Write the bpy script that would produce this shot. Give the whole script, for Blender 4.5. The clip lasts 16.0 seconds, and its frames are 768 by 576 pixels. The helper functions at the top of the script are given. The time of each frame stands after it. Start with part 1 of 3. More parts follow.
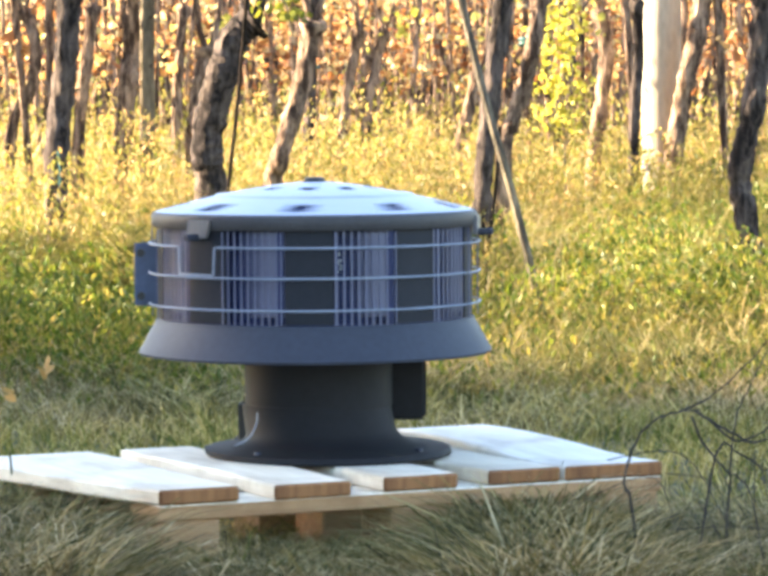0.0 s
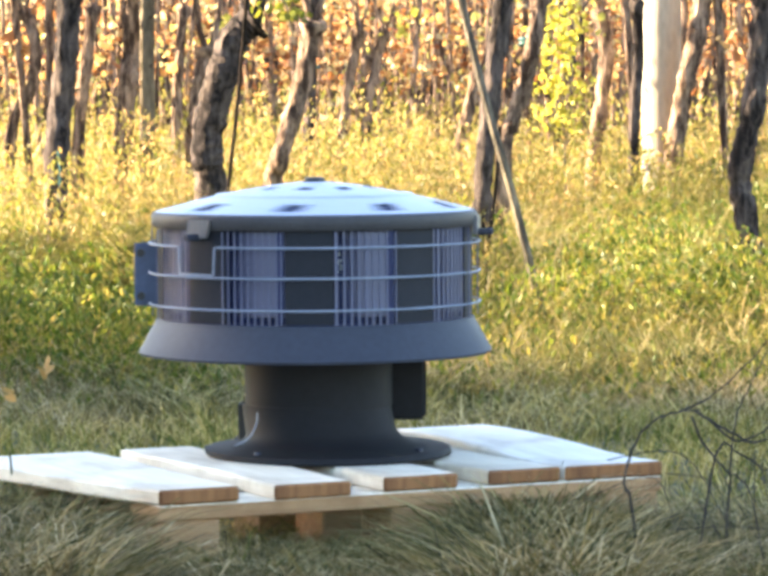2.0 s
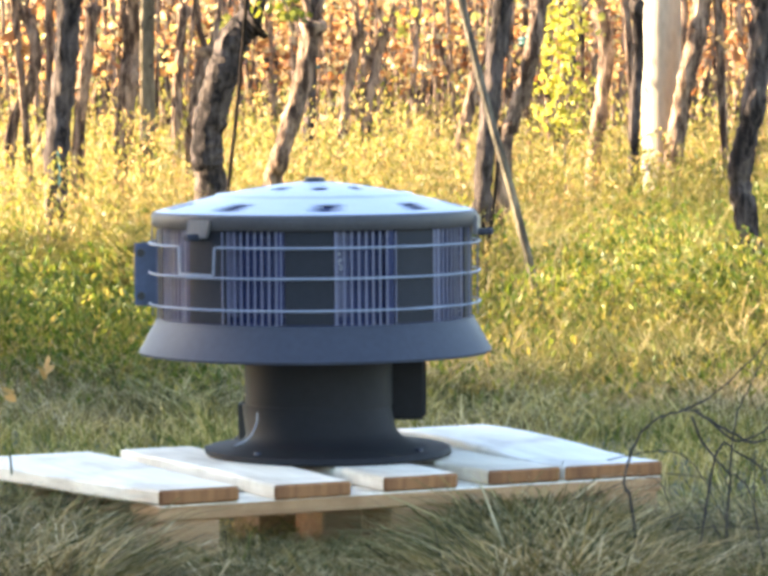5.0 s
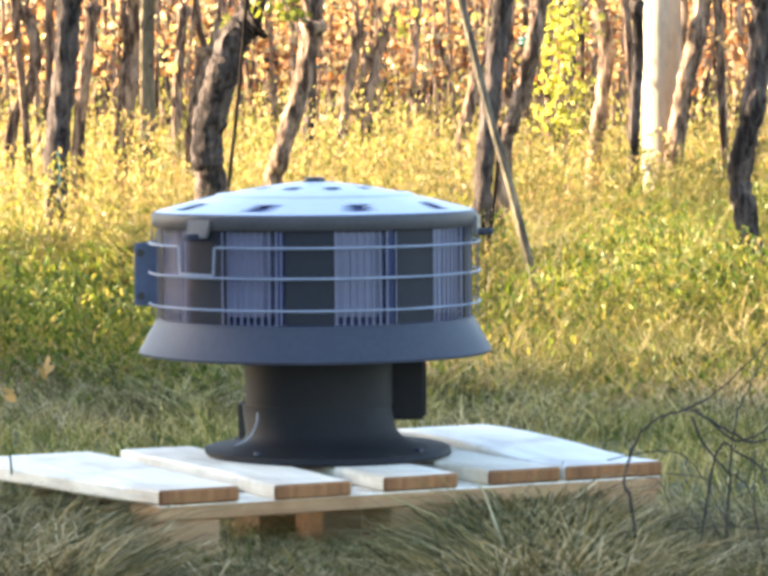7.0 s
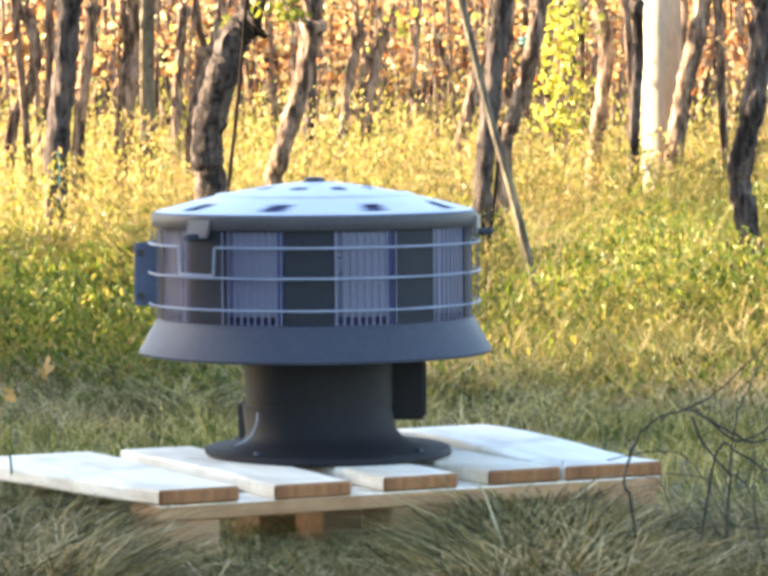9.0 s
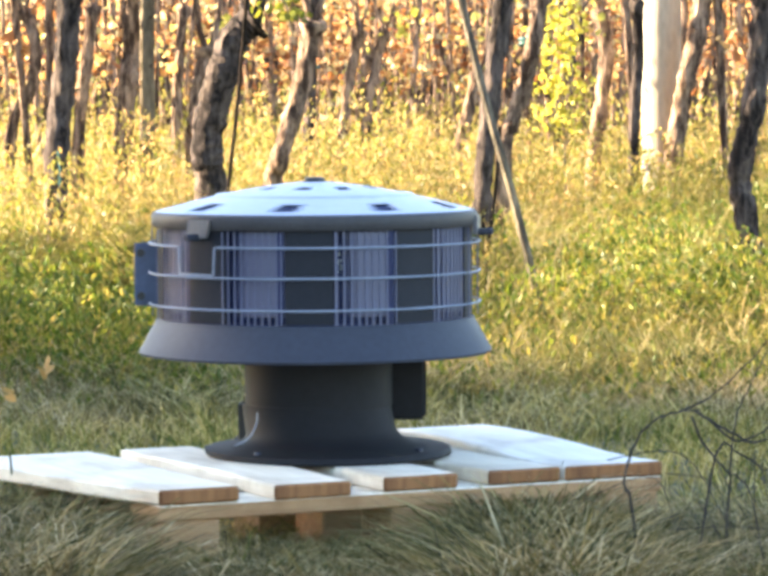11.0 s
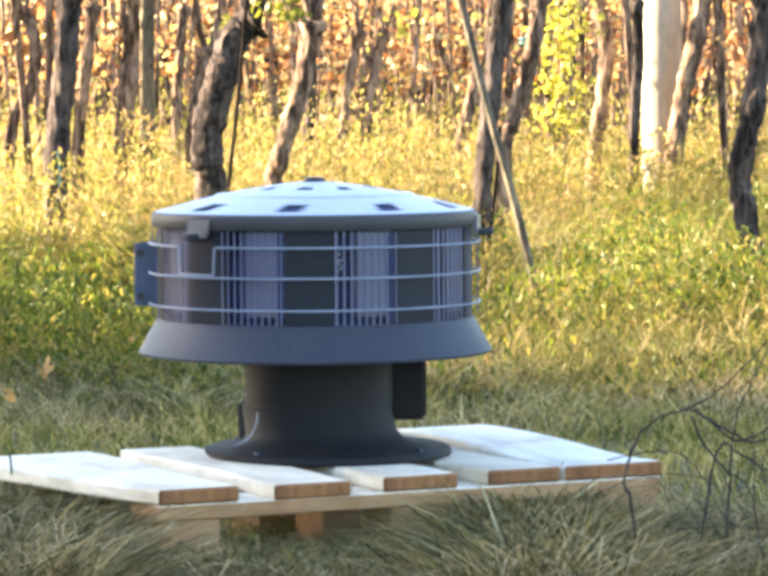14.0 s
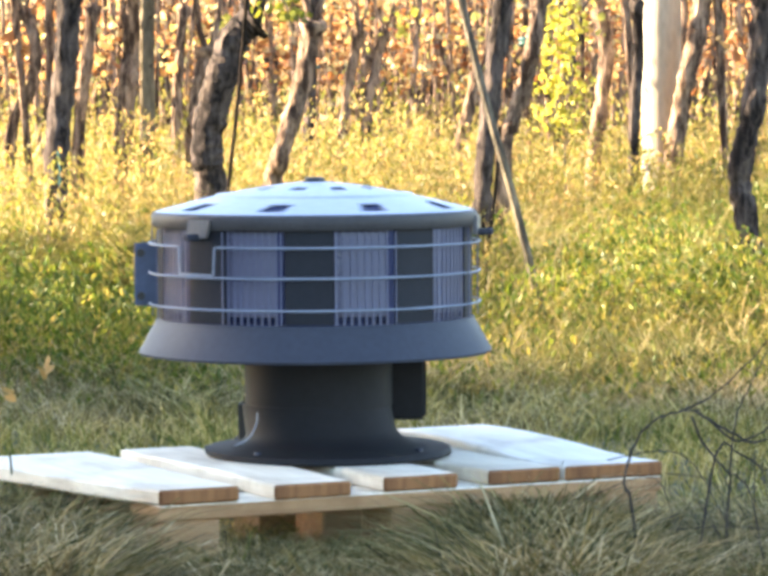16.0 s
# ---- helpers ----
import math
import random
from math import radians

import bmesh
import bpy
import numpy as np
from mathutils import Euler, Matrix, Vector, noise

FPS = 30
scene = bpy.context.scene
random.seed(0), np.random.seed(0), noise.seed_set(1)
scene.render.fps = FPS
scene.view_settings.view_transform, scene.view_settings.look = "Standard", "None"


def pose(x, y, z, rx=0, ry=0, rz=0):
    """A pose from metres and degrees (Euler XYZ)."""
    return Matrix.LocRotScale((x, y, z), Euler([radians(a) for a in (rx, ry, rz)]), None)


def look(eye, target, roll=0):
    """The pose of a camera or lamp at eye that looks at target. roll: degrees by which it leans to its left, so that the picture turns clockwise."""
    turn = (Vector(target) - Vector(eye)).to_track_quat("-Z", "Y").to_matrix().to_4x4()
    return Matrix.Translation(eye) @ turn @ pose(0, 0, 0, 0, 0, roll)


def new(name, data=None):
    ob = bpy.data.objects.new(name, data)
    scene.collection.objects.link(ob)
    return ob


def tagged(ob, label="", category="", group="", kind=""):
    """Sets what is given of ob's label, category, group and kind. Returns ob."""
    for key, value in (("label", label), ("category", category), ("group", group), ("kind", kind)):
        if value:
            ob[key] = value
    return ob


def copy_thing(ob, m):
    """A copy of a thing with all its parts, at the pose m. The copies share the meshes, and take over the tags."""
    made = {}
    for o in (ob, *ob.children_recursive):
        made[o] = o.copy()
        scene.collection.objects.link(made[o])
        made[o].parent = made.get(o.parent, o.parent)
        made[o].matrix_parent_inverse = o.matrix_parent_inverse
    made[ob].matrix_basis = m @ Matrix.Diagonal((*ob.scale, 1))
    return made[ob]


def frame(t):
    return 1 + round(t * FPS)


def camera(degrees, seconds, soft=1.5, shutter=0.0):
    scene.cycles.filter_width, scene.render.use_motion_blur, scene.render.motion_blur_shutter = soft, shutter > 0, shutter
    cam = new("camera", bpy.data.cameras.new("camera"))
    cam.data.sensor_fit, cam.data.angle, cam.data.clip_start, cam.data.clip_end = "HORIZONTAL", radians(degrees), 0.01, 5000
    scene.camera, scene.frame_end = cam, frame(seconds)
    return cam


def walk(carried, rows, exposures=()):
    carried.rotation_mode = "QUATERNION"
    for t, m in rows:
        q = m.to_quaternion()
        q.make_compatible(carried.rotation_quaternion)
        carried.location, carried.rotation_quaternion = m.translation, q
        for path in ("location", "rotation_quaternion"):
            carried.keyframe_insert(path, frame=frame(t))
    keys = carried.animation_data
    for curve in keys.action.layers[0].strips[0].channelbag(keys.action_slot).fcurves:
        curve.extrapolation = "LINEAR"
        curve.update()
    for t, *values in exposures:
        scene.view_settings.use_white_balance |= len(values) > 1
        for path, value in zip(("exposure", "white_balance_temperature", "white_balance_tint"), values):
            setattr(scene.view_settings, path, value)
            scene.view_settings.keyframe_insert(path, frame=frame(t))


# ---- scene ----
# Camera: still, on a tripod about 0.67 m above the grass, with a long lens.
FOV = 12.97
cam = camera(FOV, 16.0, soft=4.0, shutter=0.6)
EYE = Vector((0.0, 0.0, 0.673))
CAM_POSE = pose(*EYE, 90.0 - 3.218, 0, 0)
walk(cam, [(0.0, CAM_POSE), (16.0, CAM_POSE)], exposures=[(0.0, 3.48, 6430, 13), (16.0, 3.48, 6430, 13)])

# ---- world, sun ----
SUN_FROM = Vector((-0.980, 0.20, 0.0)).normalized()
SUN_ELEV = radians(18.0)
world = bpy.data.worlds.new("sky")
scene.world = world
world.use_nodes = True
wn = world.node_tree
sky = wn.nodes.new("ShaderNodeTexSky")
sky.sky_type = "NISHITA"
sky.sun_disc = False
sky.sun_elevation = SUN_ELEV
sky.sun_rotation = math.atan2(SUN_FROM.x, SUN_FROM.y)
wn.links.new(sky.outputs[0], wn.nodes["Background"].inputs[0])
wn.nodes["Background"].inputs[1].default_value = 0.084
sun = new("sun", bpy.data.lights.new("sun", "SUN"))
sun.data.energy = 5.0
sun.data.angle = radians(0.53)
sun.data.color = (1.0, 0.82, 0.57)
sun_at = SUN_FROM * math.cos(SUN_ELEV) + Vector((0, 0, math.sin(SUN_ELEV)))
sun.matrix_world = look(sun_at * 60, (0, 0, 0))


# ---- materials ----
def material(name, build, rough=None, metal=0.0, spec=0.5):
    """A node material; build(nt, bsdf) wires its colour and relief."""
    m = bpy.data.materials.new(name)
    m.use_nodes = True
    b = m.node_tree.nodes["Principled BSDF"]
    b.inputs["Roughness"].default_value = rough or 0.6
    b.inputs["Metallic"].default_value = metal
    b.inputs["Specular IOR Level"].default_value = spec
    build(m.node_tree, b)
    return m



def ramp(nt, fac, stops):
    r = nt.nodes.new("ShaderNodeValToRGB")
    els = r.color_ramp.elements
    while len(els) < len(stops):
        els.new(0.5)
    for e, (p, c) in zip(els, stops):
        e.position, e.color = p, (*c, 1)
    nt.links.new(fac, r.inputs[0])
    return r.outputs[0]


def noise_fac(nt, scale, detail=4.0, stretch=(1, 1, 1), space="Object", rough=0.6):
    co = nt.nodes.new("ShaderNodeTexCoord")
    mp = nt.nodes.new("ShaderNodeMapping")
    mp.inputs["Scale"].default_value = stretch
    n = nt.nodes.new("ShaderNodeTexNoise")
    n.inputs["Scale"].default_value = scale
    n.inputs["Detail"].default_value = detail
    n.inputs["Roughness"].default_value = rough
    nt.links.new(co.outputs[space], mp.inputs[0])
    nt.links.new(mp.outputs[0], n.inputs["Vector"])
    return n.outputs["Fac"]


def blend(nt, fac, a, b, mode="MIX"):
    x = nt.nodes.new("ShaderNodeMix")
    x.data_type, x.blend_type = "RGBA", mode
    for sock, v in ((x.inputs[0], fac), (x.inputs[6], a), (x.inputs[7], b)):
        if isinstance(v, (int, float)):
            sock.default_value = v
        elif isinstance(v, tuple):
            sock.default_value = (*v, 1)
        else:
            nt.links.new(v, sock)
    return x.outputs[2]


def bump(nt, b, fac, strength, dist):
    n = nt.nodes.new("ShaderNodeBump")
    n.inputs["Strength"].default_value = strength
    n.inputs["Distance"].default_value = dist
    nt.links.new(fac, n.inputs["Height"])
    nt.links.new(n.outputs[0], b.inputs["Normal"])


def paint_like(dark, light, scale, bump_s, stretch=(1, 1, 1), gloss=(0.42, 0.6)):
    def build(nt, b):
        big = noise_fac(nt, scale, 5, stretch)
        fine = noise_fac(nt, scale * 14, 3, stretch)
        c = ramp(nt, big, [(0.3, dark), (0.72, light)])
        c2 = ramp(nt, fine, [(0.35, (0.72, 0.72, 0.72)), (0.65, (1, 1, 1))])
        nt.links.new(blend(nt, 0.6, c, c2, "MULTIPLY"), b.inputs["Base Color"])
        bump(nt, b, fine, bump_s, 0.002)
        r = ramp(nt, big, [(0.3, (gloss[0],) * 3), (0.7, (gloss[1],) * 3)])
        nt.links.new(r, b.inputs["Roughness"])
    return build


def island(stops, gloss=0.5, trans=0.0, clump=0.0):
    """Colour varied leaf by leaf, with patches over the ground."""
    def build(nt, b):
        g = nt.nodes.new("ShaderNodeNewGeometry")
        c = ramp(nt, g.outputs["Random Per Island"], stops)
        if clump:
            p = noise_fac(nt, clump, 2)
            c = blend(nt, 0.8, c, ramp(nt, p, [(0.38, (0.50, 0.58, 0.36)), (0.58, (1.06, 1.0, 1.0))]), "MULTIPLY")
            q = noise_fac(nt, clump * 8, 3)
            c = blend(nt, 0.8, c, ramp(nt, q, [(0.36, (0.40, 0.42, 0.34)), (0.56, (1.1, 1.08, 1.0))]), "MULTIPLY")
        nt.links.new(c, b.inputs["Base Color"])
        b.inputs["Roughness"].default_value = gloss
        if trans:
            t = nt.nodes.new("ShaderNodeBsdfTranslucent")
            nt.links.new(c, t.inputs[0])
            mx = nt.nodes.new("ShaderNodeMixShader")
            mx.inputs[0].default_value = trans
            nt.links.new(b.outputs[0], mx.inputs[1])
            nt.links.new(t.outputs[0], mx.inputs[2])
            nt.links.new(mx.outputs[0], nt.nodes["Material Output"].inputs[0])
    return build


def wood_build(dark, light, axis):
    def build(nt, b):
        st = [30, 30, 30]
        st[axis] = 1.6
        grain = noise_fac(nt, 3.2, 6, tuple(st))
        spots = noise_fac(nt, 6, 4)
        oi = nt.nodes.new("ShaderNodeObjectInfo")
        c = ramp(nt, grain, [(0.3, dark), (0.62, light)])
        v = ramp(nt, oi.outputs["Random"], [(0.0, (0.86, 0.84, 0.8)), (1.0, (1, 1, 1))])
        c = blend(nt, 1.0, c, v, "MULTIPLY")
        s = ramp(nt, spots, [(0.36, (0.62, 0.56, 0.5)), (0.5, (1, 1, 1))])
        nt.links.new(blend(nt, 0.7, c, s, "MULTIPLY"), b.inputs["Base Color"])
        bump(nt, b, grain, 0.35, 0.002)
    return build


def bark_build(dark, light):
    def build(nt, b):
        f = noise_fac(nt, 9, 7, (4, 4, 0.9), rough=0.7)
        big = noise_fac(nt, 5, 3)
        c = ramp(nt, f, [(0.43, dark), (0.64, light)])
        l = ramp(nt, big, [(0.45, (1, 1, 1)), (0.7, (1.15, 1.12, 0.95))])
        nt.links.new(blend(nt, 0.8, c, l, "MULTIPLY"), b.inputs["Base Color"])
        bump(nt, b, f, 0.9, 0.012)
    return build


def ground_build(nt, b):
    a = noise_fac(nt, 1.3, 8)
    f = noise_fac(nt, 38, 5)
    c = ramp(nt, a, [(0.3, (0.055, 0.06, 0.025)), (0.55, (0.11, 0.105, 0.045)), (0.75, (0.17, 0.135, 0.07))])
    d = ramp(nt, f, [(0.35, (0.45, 0.42, 0.38)), (0.65, (1.1, 1.1, 1.0))])
    nt.links.new(blend(nt, 0.9, c, d, "MULTIPLY"), b.inputs["Base Color"])
    bump(nt, b, f, 0.8, 0.03)


M_FAN = material("grey_coated_sheet", paint_like((0.0223, 0.0265, 0.0418), (0.0344, 0.0391, 0.0570), 7, 0.05, gloss=(0.5, 0.65)), spec=0.35)
M_DOME = material("light_grey_lid", paint_like((0.3492, 0.3880, 0.4800), (0.4268, 0.4656, 0.5600), 7, 0.03, gloss=(0.28, 0.4)))
M_NECK = material("dark_coated_sheet", paint_like((0.0118, 0.0118, 0.0138), (0.0175, 0.0172, 0.0195), 6, 0.05, gloss=(0.6, 0.75)), spec=0.18)
M_PANEL = material("dark_plate", paint_like((0.0122, 0.0139, 0.0216), (0.0185, 0.0206, 0.0290), 8, 0.05, gloss=(0.6, 0.75)), spec=0.25)
M_SLAT = material("grey_slat", paint_like((0.0774, 0.0826, 0.1429), (0.1049, 0.1101, 0.1786), 9, 0.04))
M_VANE = material("mid_grey_vane", paint_like((0.0791, 0.0826, 0.1362), (0.1049, 0.1084, 0.1702), 9, 0.04))
M_LUG = material("worn_grey_lug", paint_like((0.09, 0.088, 0.095), (0.15, 0.145, 0.15), 14, 0.06, gloss=(0.4, 0.55)))
M_RIM = material("grey_brown_rim", paint_like((0.0336, 0.0328, 0.0377), (0.0487, 0.0459, 0.0492), 9, 0.05, gloss=(0.5, 0.62)), spec=0.35)
M_PAPER = material("torn_white_sticker", paint_like((0.26, 0.28, 0.3), (0.48, 0.49, 0.5), 30, 0.05))
# sawn faces below the deck, their shade put into a darker tan
M_SAWN_SHADE = material("tan_shaded_sawn_softwood", wood_build((0.34, 0.185, 0.085), (0.48, 0.28, 0.135), 0), 0.8)
M_WIRE = material("galvanised_wire", paint_like((0.18, 0.22, 0.30), (0.28, 0.32, 0.40), 20, 0.05), 0.4, 0.4)
M_BLACK = material("black_rubber", paint_like((0.012, 0.012, 0.013), (0.02, 0.02, 0.02), 10, 0.05), 0.6)
# dark navy: interior shade and bluish sky reflection put into the colour
M_NAVY = material("navy_gap_shade", paint_like((0.0096, 0.0163, 0.0638), (0.0156, 0.0245, 0.0900), 8, 0.03), spec=0.25)
M_BRACKET = material("blue_grey_bracket", paint_like((0.03, 0.048, 0.10), (0.05, 0.075, 0.14), 9, 0.05), 0.45)
M_WOOD = material("fresh_softwood", wood_build((0.68, 0.60, 0.47), (0.85, 0.78, 0.64), 1), 0.7)
# end grain, darkened further for the shade on the front ends
M_ENDGRAIN_SHADE = material("shaded_sawn_end_grain", wood_build((0.19, 0.075, 0.022), (0.31, 0.14, 0.048), 2), 0.8)
M_WEATHERED = material("bleached_board", wood_build((0.72, 0.67, 0.59), (0.86, 0.82, 0.74), 1), 0.75)
# one bark in two tones: dark for shaded trunks, pale for sunlit ones
M_BARK = material("vine_bark", bark_build((0.010, 0.0075, 0.007), (0.115, 0.088, 0.076)), 0.95, spec=0.15)
M_BARK_LIT = material("sunlit_vine_bark", bark_build((0.04, 0.024, 0.017), (0.36, 0.245, 0.17)), 0.95, spec=0.15)
M_STICK = material("weathered_stick", bark_build((0.06, 0.05, 0.036), (0.20, 0.165, 0.12)), 0.9, spec=0.2)
M_POST = material("pale_weathered_post", paint_like((0.36, 0.30, 0.22), (0.48, 0.41, 0.31), 6, 0.2, (1, 1, 0.3), gloss=(0.8, 0.95)), spec=0.15)
M_STAKE = material("grey_wood_stake", bark_build((0.06, 0.045, 0.028), (0.15, 0.12, 0.08)), 0.9, spec=0.2)
M_ROD = material("rusty_rod", bark_build((0.01, 0.007, 0.005), (0.03, 0.02, 0.014)), 0.95, spec=0.1)
M_TIE = material("teal_plastic_tie", paint_like((0.012, 0.08, 0.07), (0.02, 0.12, 0.10), 20, 0.05), 0.5)
M_TWIG = material("dead_twig", bark_build((0.02, 0.016, 0.012), (0.075, 0.06, 0.045)), 0.9)
M_GROUND = material("grassy_soil", ground_build, 0.95)
M_TURF = material("dry_turf", island([(0.0, (0.087, 0.113, 0.016)), (0.25, (0.175, 0.189, 0.034)), (0.45, (0.344, 0.277, 0.082)), (0.75, (0.538, 0.416, 0.165)), (1.0, (0.698, 0.580, 0.279))], 0.7, 0.3, 1.4), spec=0.15)
M_GRASS = material("lawn_grass", island([(0.0, (0.032, 0.045, 0.010)), (0.3, (0.085, 0.090, 0.022)), (0.6, (0.226, 0.170, 0.064)), (0.88, (0.407, 0.290, 0.127)), (1.0, (0.678, 0.510, 0.294))], 0.7, 0.3, 1.6), spec=0.15)
M_STRAW = material("dry_straw_grass", island([(0.0, (0.062, 0.065, 0.024)), (0.3, (0.198, 0.165, 0.073)), (0.6, (0.437, 0.345, 0.181)), (1.0, (0.707, 0.600, 0.392))], 0.75, 0.3, 1.6), spec=0.15)
M_MEADOW = material("tall_grass", island([(0.0, (0.138, 0.158, 0.034)), (0.35, (0.265, 0.231, 0.061)), (0.7, (0.403, 0.310, 0.117)), (1.0, (0.541, 0.420, 0.247))], 0.55, 0.45, 0.9), spec=0.3)
M_GREENGRASS = material("green_grass", island([(0.0, (0.05, 0.10, 0.013)), (0.5, (0.115, 0.18, 0.028)), (0.85, (0.22, 0.24, 0.050)), (1.0, (0.42, 0.34, 0.14))], 0.55, 0.45, 0.9), spec=0.3)
M_LUSH = material("lush_weed_leaf", island([(0.0, (0.062, 0.095, 0.013)), (0.5, (0.163, 0.196, 0.026)), (0.85, (0.312, 0.296, 0.048)), (1.0, (0.525, 0.404, 0.106))], 0.45, 0.45, 0.9), spec=0.25)
M_WEED = material("weed_leaf", island([(0.0, (0.059, 0.110, 0.013)), (0.5, (0.151, 0.209, 0.024)), (0.85, (0.302, 0.275, 0.044)), (1.0, (0.475, 0.330, 0.077))], 0.5, 0.45, 0.9), spec=0.3)
M_GOLD = material("yellowing_weed_leaf", island([(0.0, (0.148, 0.160, 0.030)), (0.35, (0.306, 0.269, 0.060)), (0.7, (0.454, 0.349, 0.120)), (1.0, (0.493, 0.299, 0.135))], 0.5, 0.5, 0.9), spec=0.3)
M_LEAF = material("autumn_vine_leaf", island([(0.0, (0.216, 0.072, 0.024)), (0.3, (0.389, 0.165, 0.054)), (0.6, (0.540, 0.308, 0.095)), (0.85, (0.626, 0.484, 0.243)), (1.0, (0.389, 0.374, 0.081))], 0.5, 0.5), spec=0.3)
M_LEAF_G = material("green_vine_leaf", island([(0.0, (0.10, 0.12, 0.012)), (1.0, (0.24, 0.22, 0.025))], 0.5, 0.4), spec=0.3)
M_LEAF_Y = material("yellow_vine_leaf", island([(0.0, (0.30, 0.28, 0.03)), (0.6, (0.45, 0.40, 0.05)), (1.0, (0.6, 0.55, 0.12))], 0.5, 0.5), 0.5)
# cool grey for the added shade wall, keeps its bounce light neutral
M_SHADE_WALL = material("shade_wall_grey", paint_like((0.44, 0.45, 0.46), (0.56, 0.57, 0.58), 2, 0.2), 0.9)


# ---- mesh helpers ----
def mesh_of(name, bm, mat, smooth=False):
    me = bpy.data.meshes.new(name)
    bmesh.ops.recalc_face_normals(bm, faces=bm.faces)
    if smooth:
        for f in bm.faces:
            f.smooth = True
        for e in bm.edges:
            if len(e.link_faces) == 2 and e.calc_face_angle(0) > radians(38):
                e.smooth = False
    bm.to_mesh(me)
    bm.free()
    me.materials.append(mat)
    return me


def part(name, bm, mat, parent=None, label="", m=None, smooth=False):
    me = bm if isinstance(bm, bpy.types.Mesh) else mesh_of(name, bm, mat, smooth)
    ob = new(name, me)
    if parent is not None:
        ob.parent = parent
    if m is not None:
        ob.matrix_basis = m
    return tagged(ob, label)


def holder(name, m, label, category, group=""):
    ob = new(name)
    ob.empty_display_size = 0.05
    ob.matrix_basis = m
    return tagged(ob, label, category, group)


def revolve(profile, n, a0=0.0, a1=360.0, closed=True):
    """Turns a closed (r, z) outline round z; angles run from the front (-y) towards +x."""
    bm = bmesh.new()
    full = a1 - a0 >= 359.9
    k = n if full else n + 1
    rings = []
    for i in range(k):
        a = radians(a0 + (a1 - a0) * i / n)
        rings.append([bm.verts.new((r * math.sin(a), -r * math.cos(a), z)) for r, z in profile])
    m = len(profile)
    for i in range(n):
        p, q = rings[i], rings[(i + 1) % k]
        for j in range(m if closed else m - 1):
            bm.faces.new((p[j], p[(j + 1) % m], q[(j + 1) % m], q[j]))
    if not full and closed:
        bm.faces.new(rings[0])
        bm.faces.new(list(reversed(rings[-1])))
    bmesh.ops.remove_doubles(bm, verts=bm.verts, dist=1e-6)
    return bm


def box(sx, sy, sz, bevel=0.0, at=(0, 0, 0), seg=1):
    bm = bmesh.new()
    bmesh.ops.create_cube(bm, size=1.0)
    bmesh.ops.scale(bm, vec=(sx, sy, sz), verts=bm.verts)
    if bevel:
        bmesh.ops.bevel(bm, geom=bm.edges[:], offset=bevel, segments=seg, affect="EDGES")
    bmesh.ops.translate(bm, vec=at, verts=bm.verts)
    return bm


def tube_into(bm, pts, radii, sides=8, rough=0.0, rng=None, closed=False):
    """Sweeps a ring along pts (Vectors) and caps the ends."""
    n = len(pts)
    rings = []
    for i, p in enumerate(pts):
        if closed:
            t = pts[(i + 1) % n] - pts[i - 1]
        else:
            t = pts[min(i + 1, n - 1)] - pts[max(i - 1, 0)]
        t.normalize()
        u = t.cross(Vector((0.31, 0.95, 0.05)) if abs(t.y) < 0.9 else Vector((1, 0, 0))).normalized()
        v = t.cross(u)
        ring = []
        for s in range(sides):
            a = 2 * math.pi * s / sides
            r = radii[i] * (1 + (rng.uniform(-rough, rough) if rough else 0))
            ring.append(bm.verts.new(p + (u * math.cos(a) + v * math.sin(a)) * r))
        rings.append(ring)
    for i in range(n if closed else n - 1):
        p, q = rings[i], rings[(i + 1) % n]
        for s in range(sides):
            bm.faces.new((p[s], p[(s + 1) % sides], q[(s + 1) % sides], q[s]))
    if not closed:
        bm.faces.new(list(reversed(rings[0])))
        bm.faces.new(rings[-1])
    return bm


def smooth_path(pts, steps):
    """Catmull-Rom through pts."""
    out = []
    q = [pts[0]] + list(pts) + [pts[-1]]
    for i in range(1, len(q) - 2):
        p0, p1, p2, p3 = q[i - 1], q[i], q[i + 1], q[i + 2]
        for s in range(steps):
            t = s / steps
            out.append(0.5 * ((2 * p1) + (p2 - p0) * t + (2 * p0 - 5 * p1 + 4 * p2 - p3) * t * t + (3 * p1 - p0 - 3 * p2 + p3) * t ** 3))
    out.append(pts[-1].copy())
    return out


def from_arrays(name, verts, faces, mat):
    me = bpy.data.meshes.new(name)
    me.from_pydata(verts, [], faces)
    me.materials.append(mat)
    return me


# ---- ground ----
def ground_sheet():
    bm = bmesh.new()
    xs = [-2500, -60, -12, -4, -1.5, 0, 1.5, 4, 12, 60, 2500]
    ys = [-2500, -60, -8, 0, 3, 5, 7, 9, 12, 20, 40, 90, 2500]
    grid = [[bm.verts.new((x, y, 0.0)) for y in ys] for x in xs]
    for i in range(len(xs) - 1):
        for j in range(len(ys) - 1):
            bm.faces.new((grid[i][j], grid[i + 1][j], grid[i + 1][j + 1], grid[i][j + 1]))
    tagged(part("ground", bm, M_GROUND), "grassy vineyard soil with dry thatch", "ground", kind="structure")


ground_sheet()


def shade_wall():
    """An unseen plain wall west of the lawn, added to cast its shade."""
    bm = box(7.0, 30.0, 10.5, 0.02, (-24.0, -3.42, 5.25))
    tagged(part("wall_west", bm, M_SHADE_WALL), "unseen plain wall added to shade the lawn", "wall", kind="structure")


shade_wall()


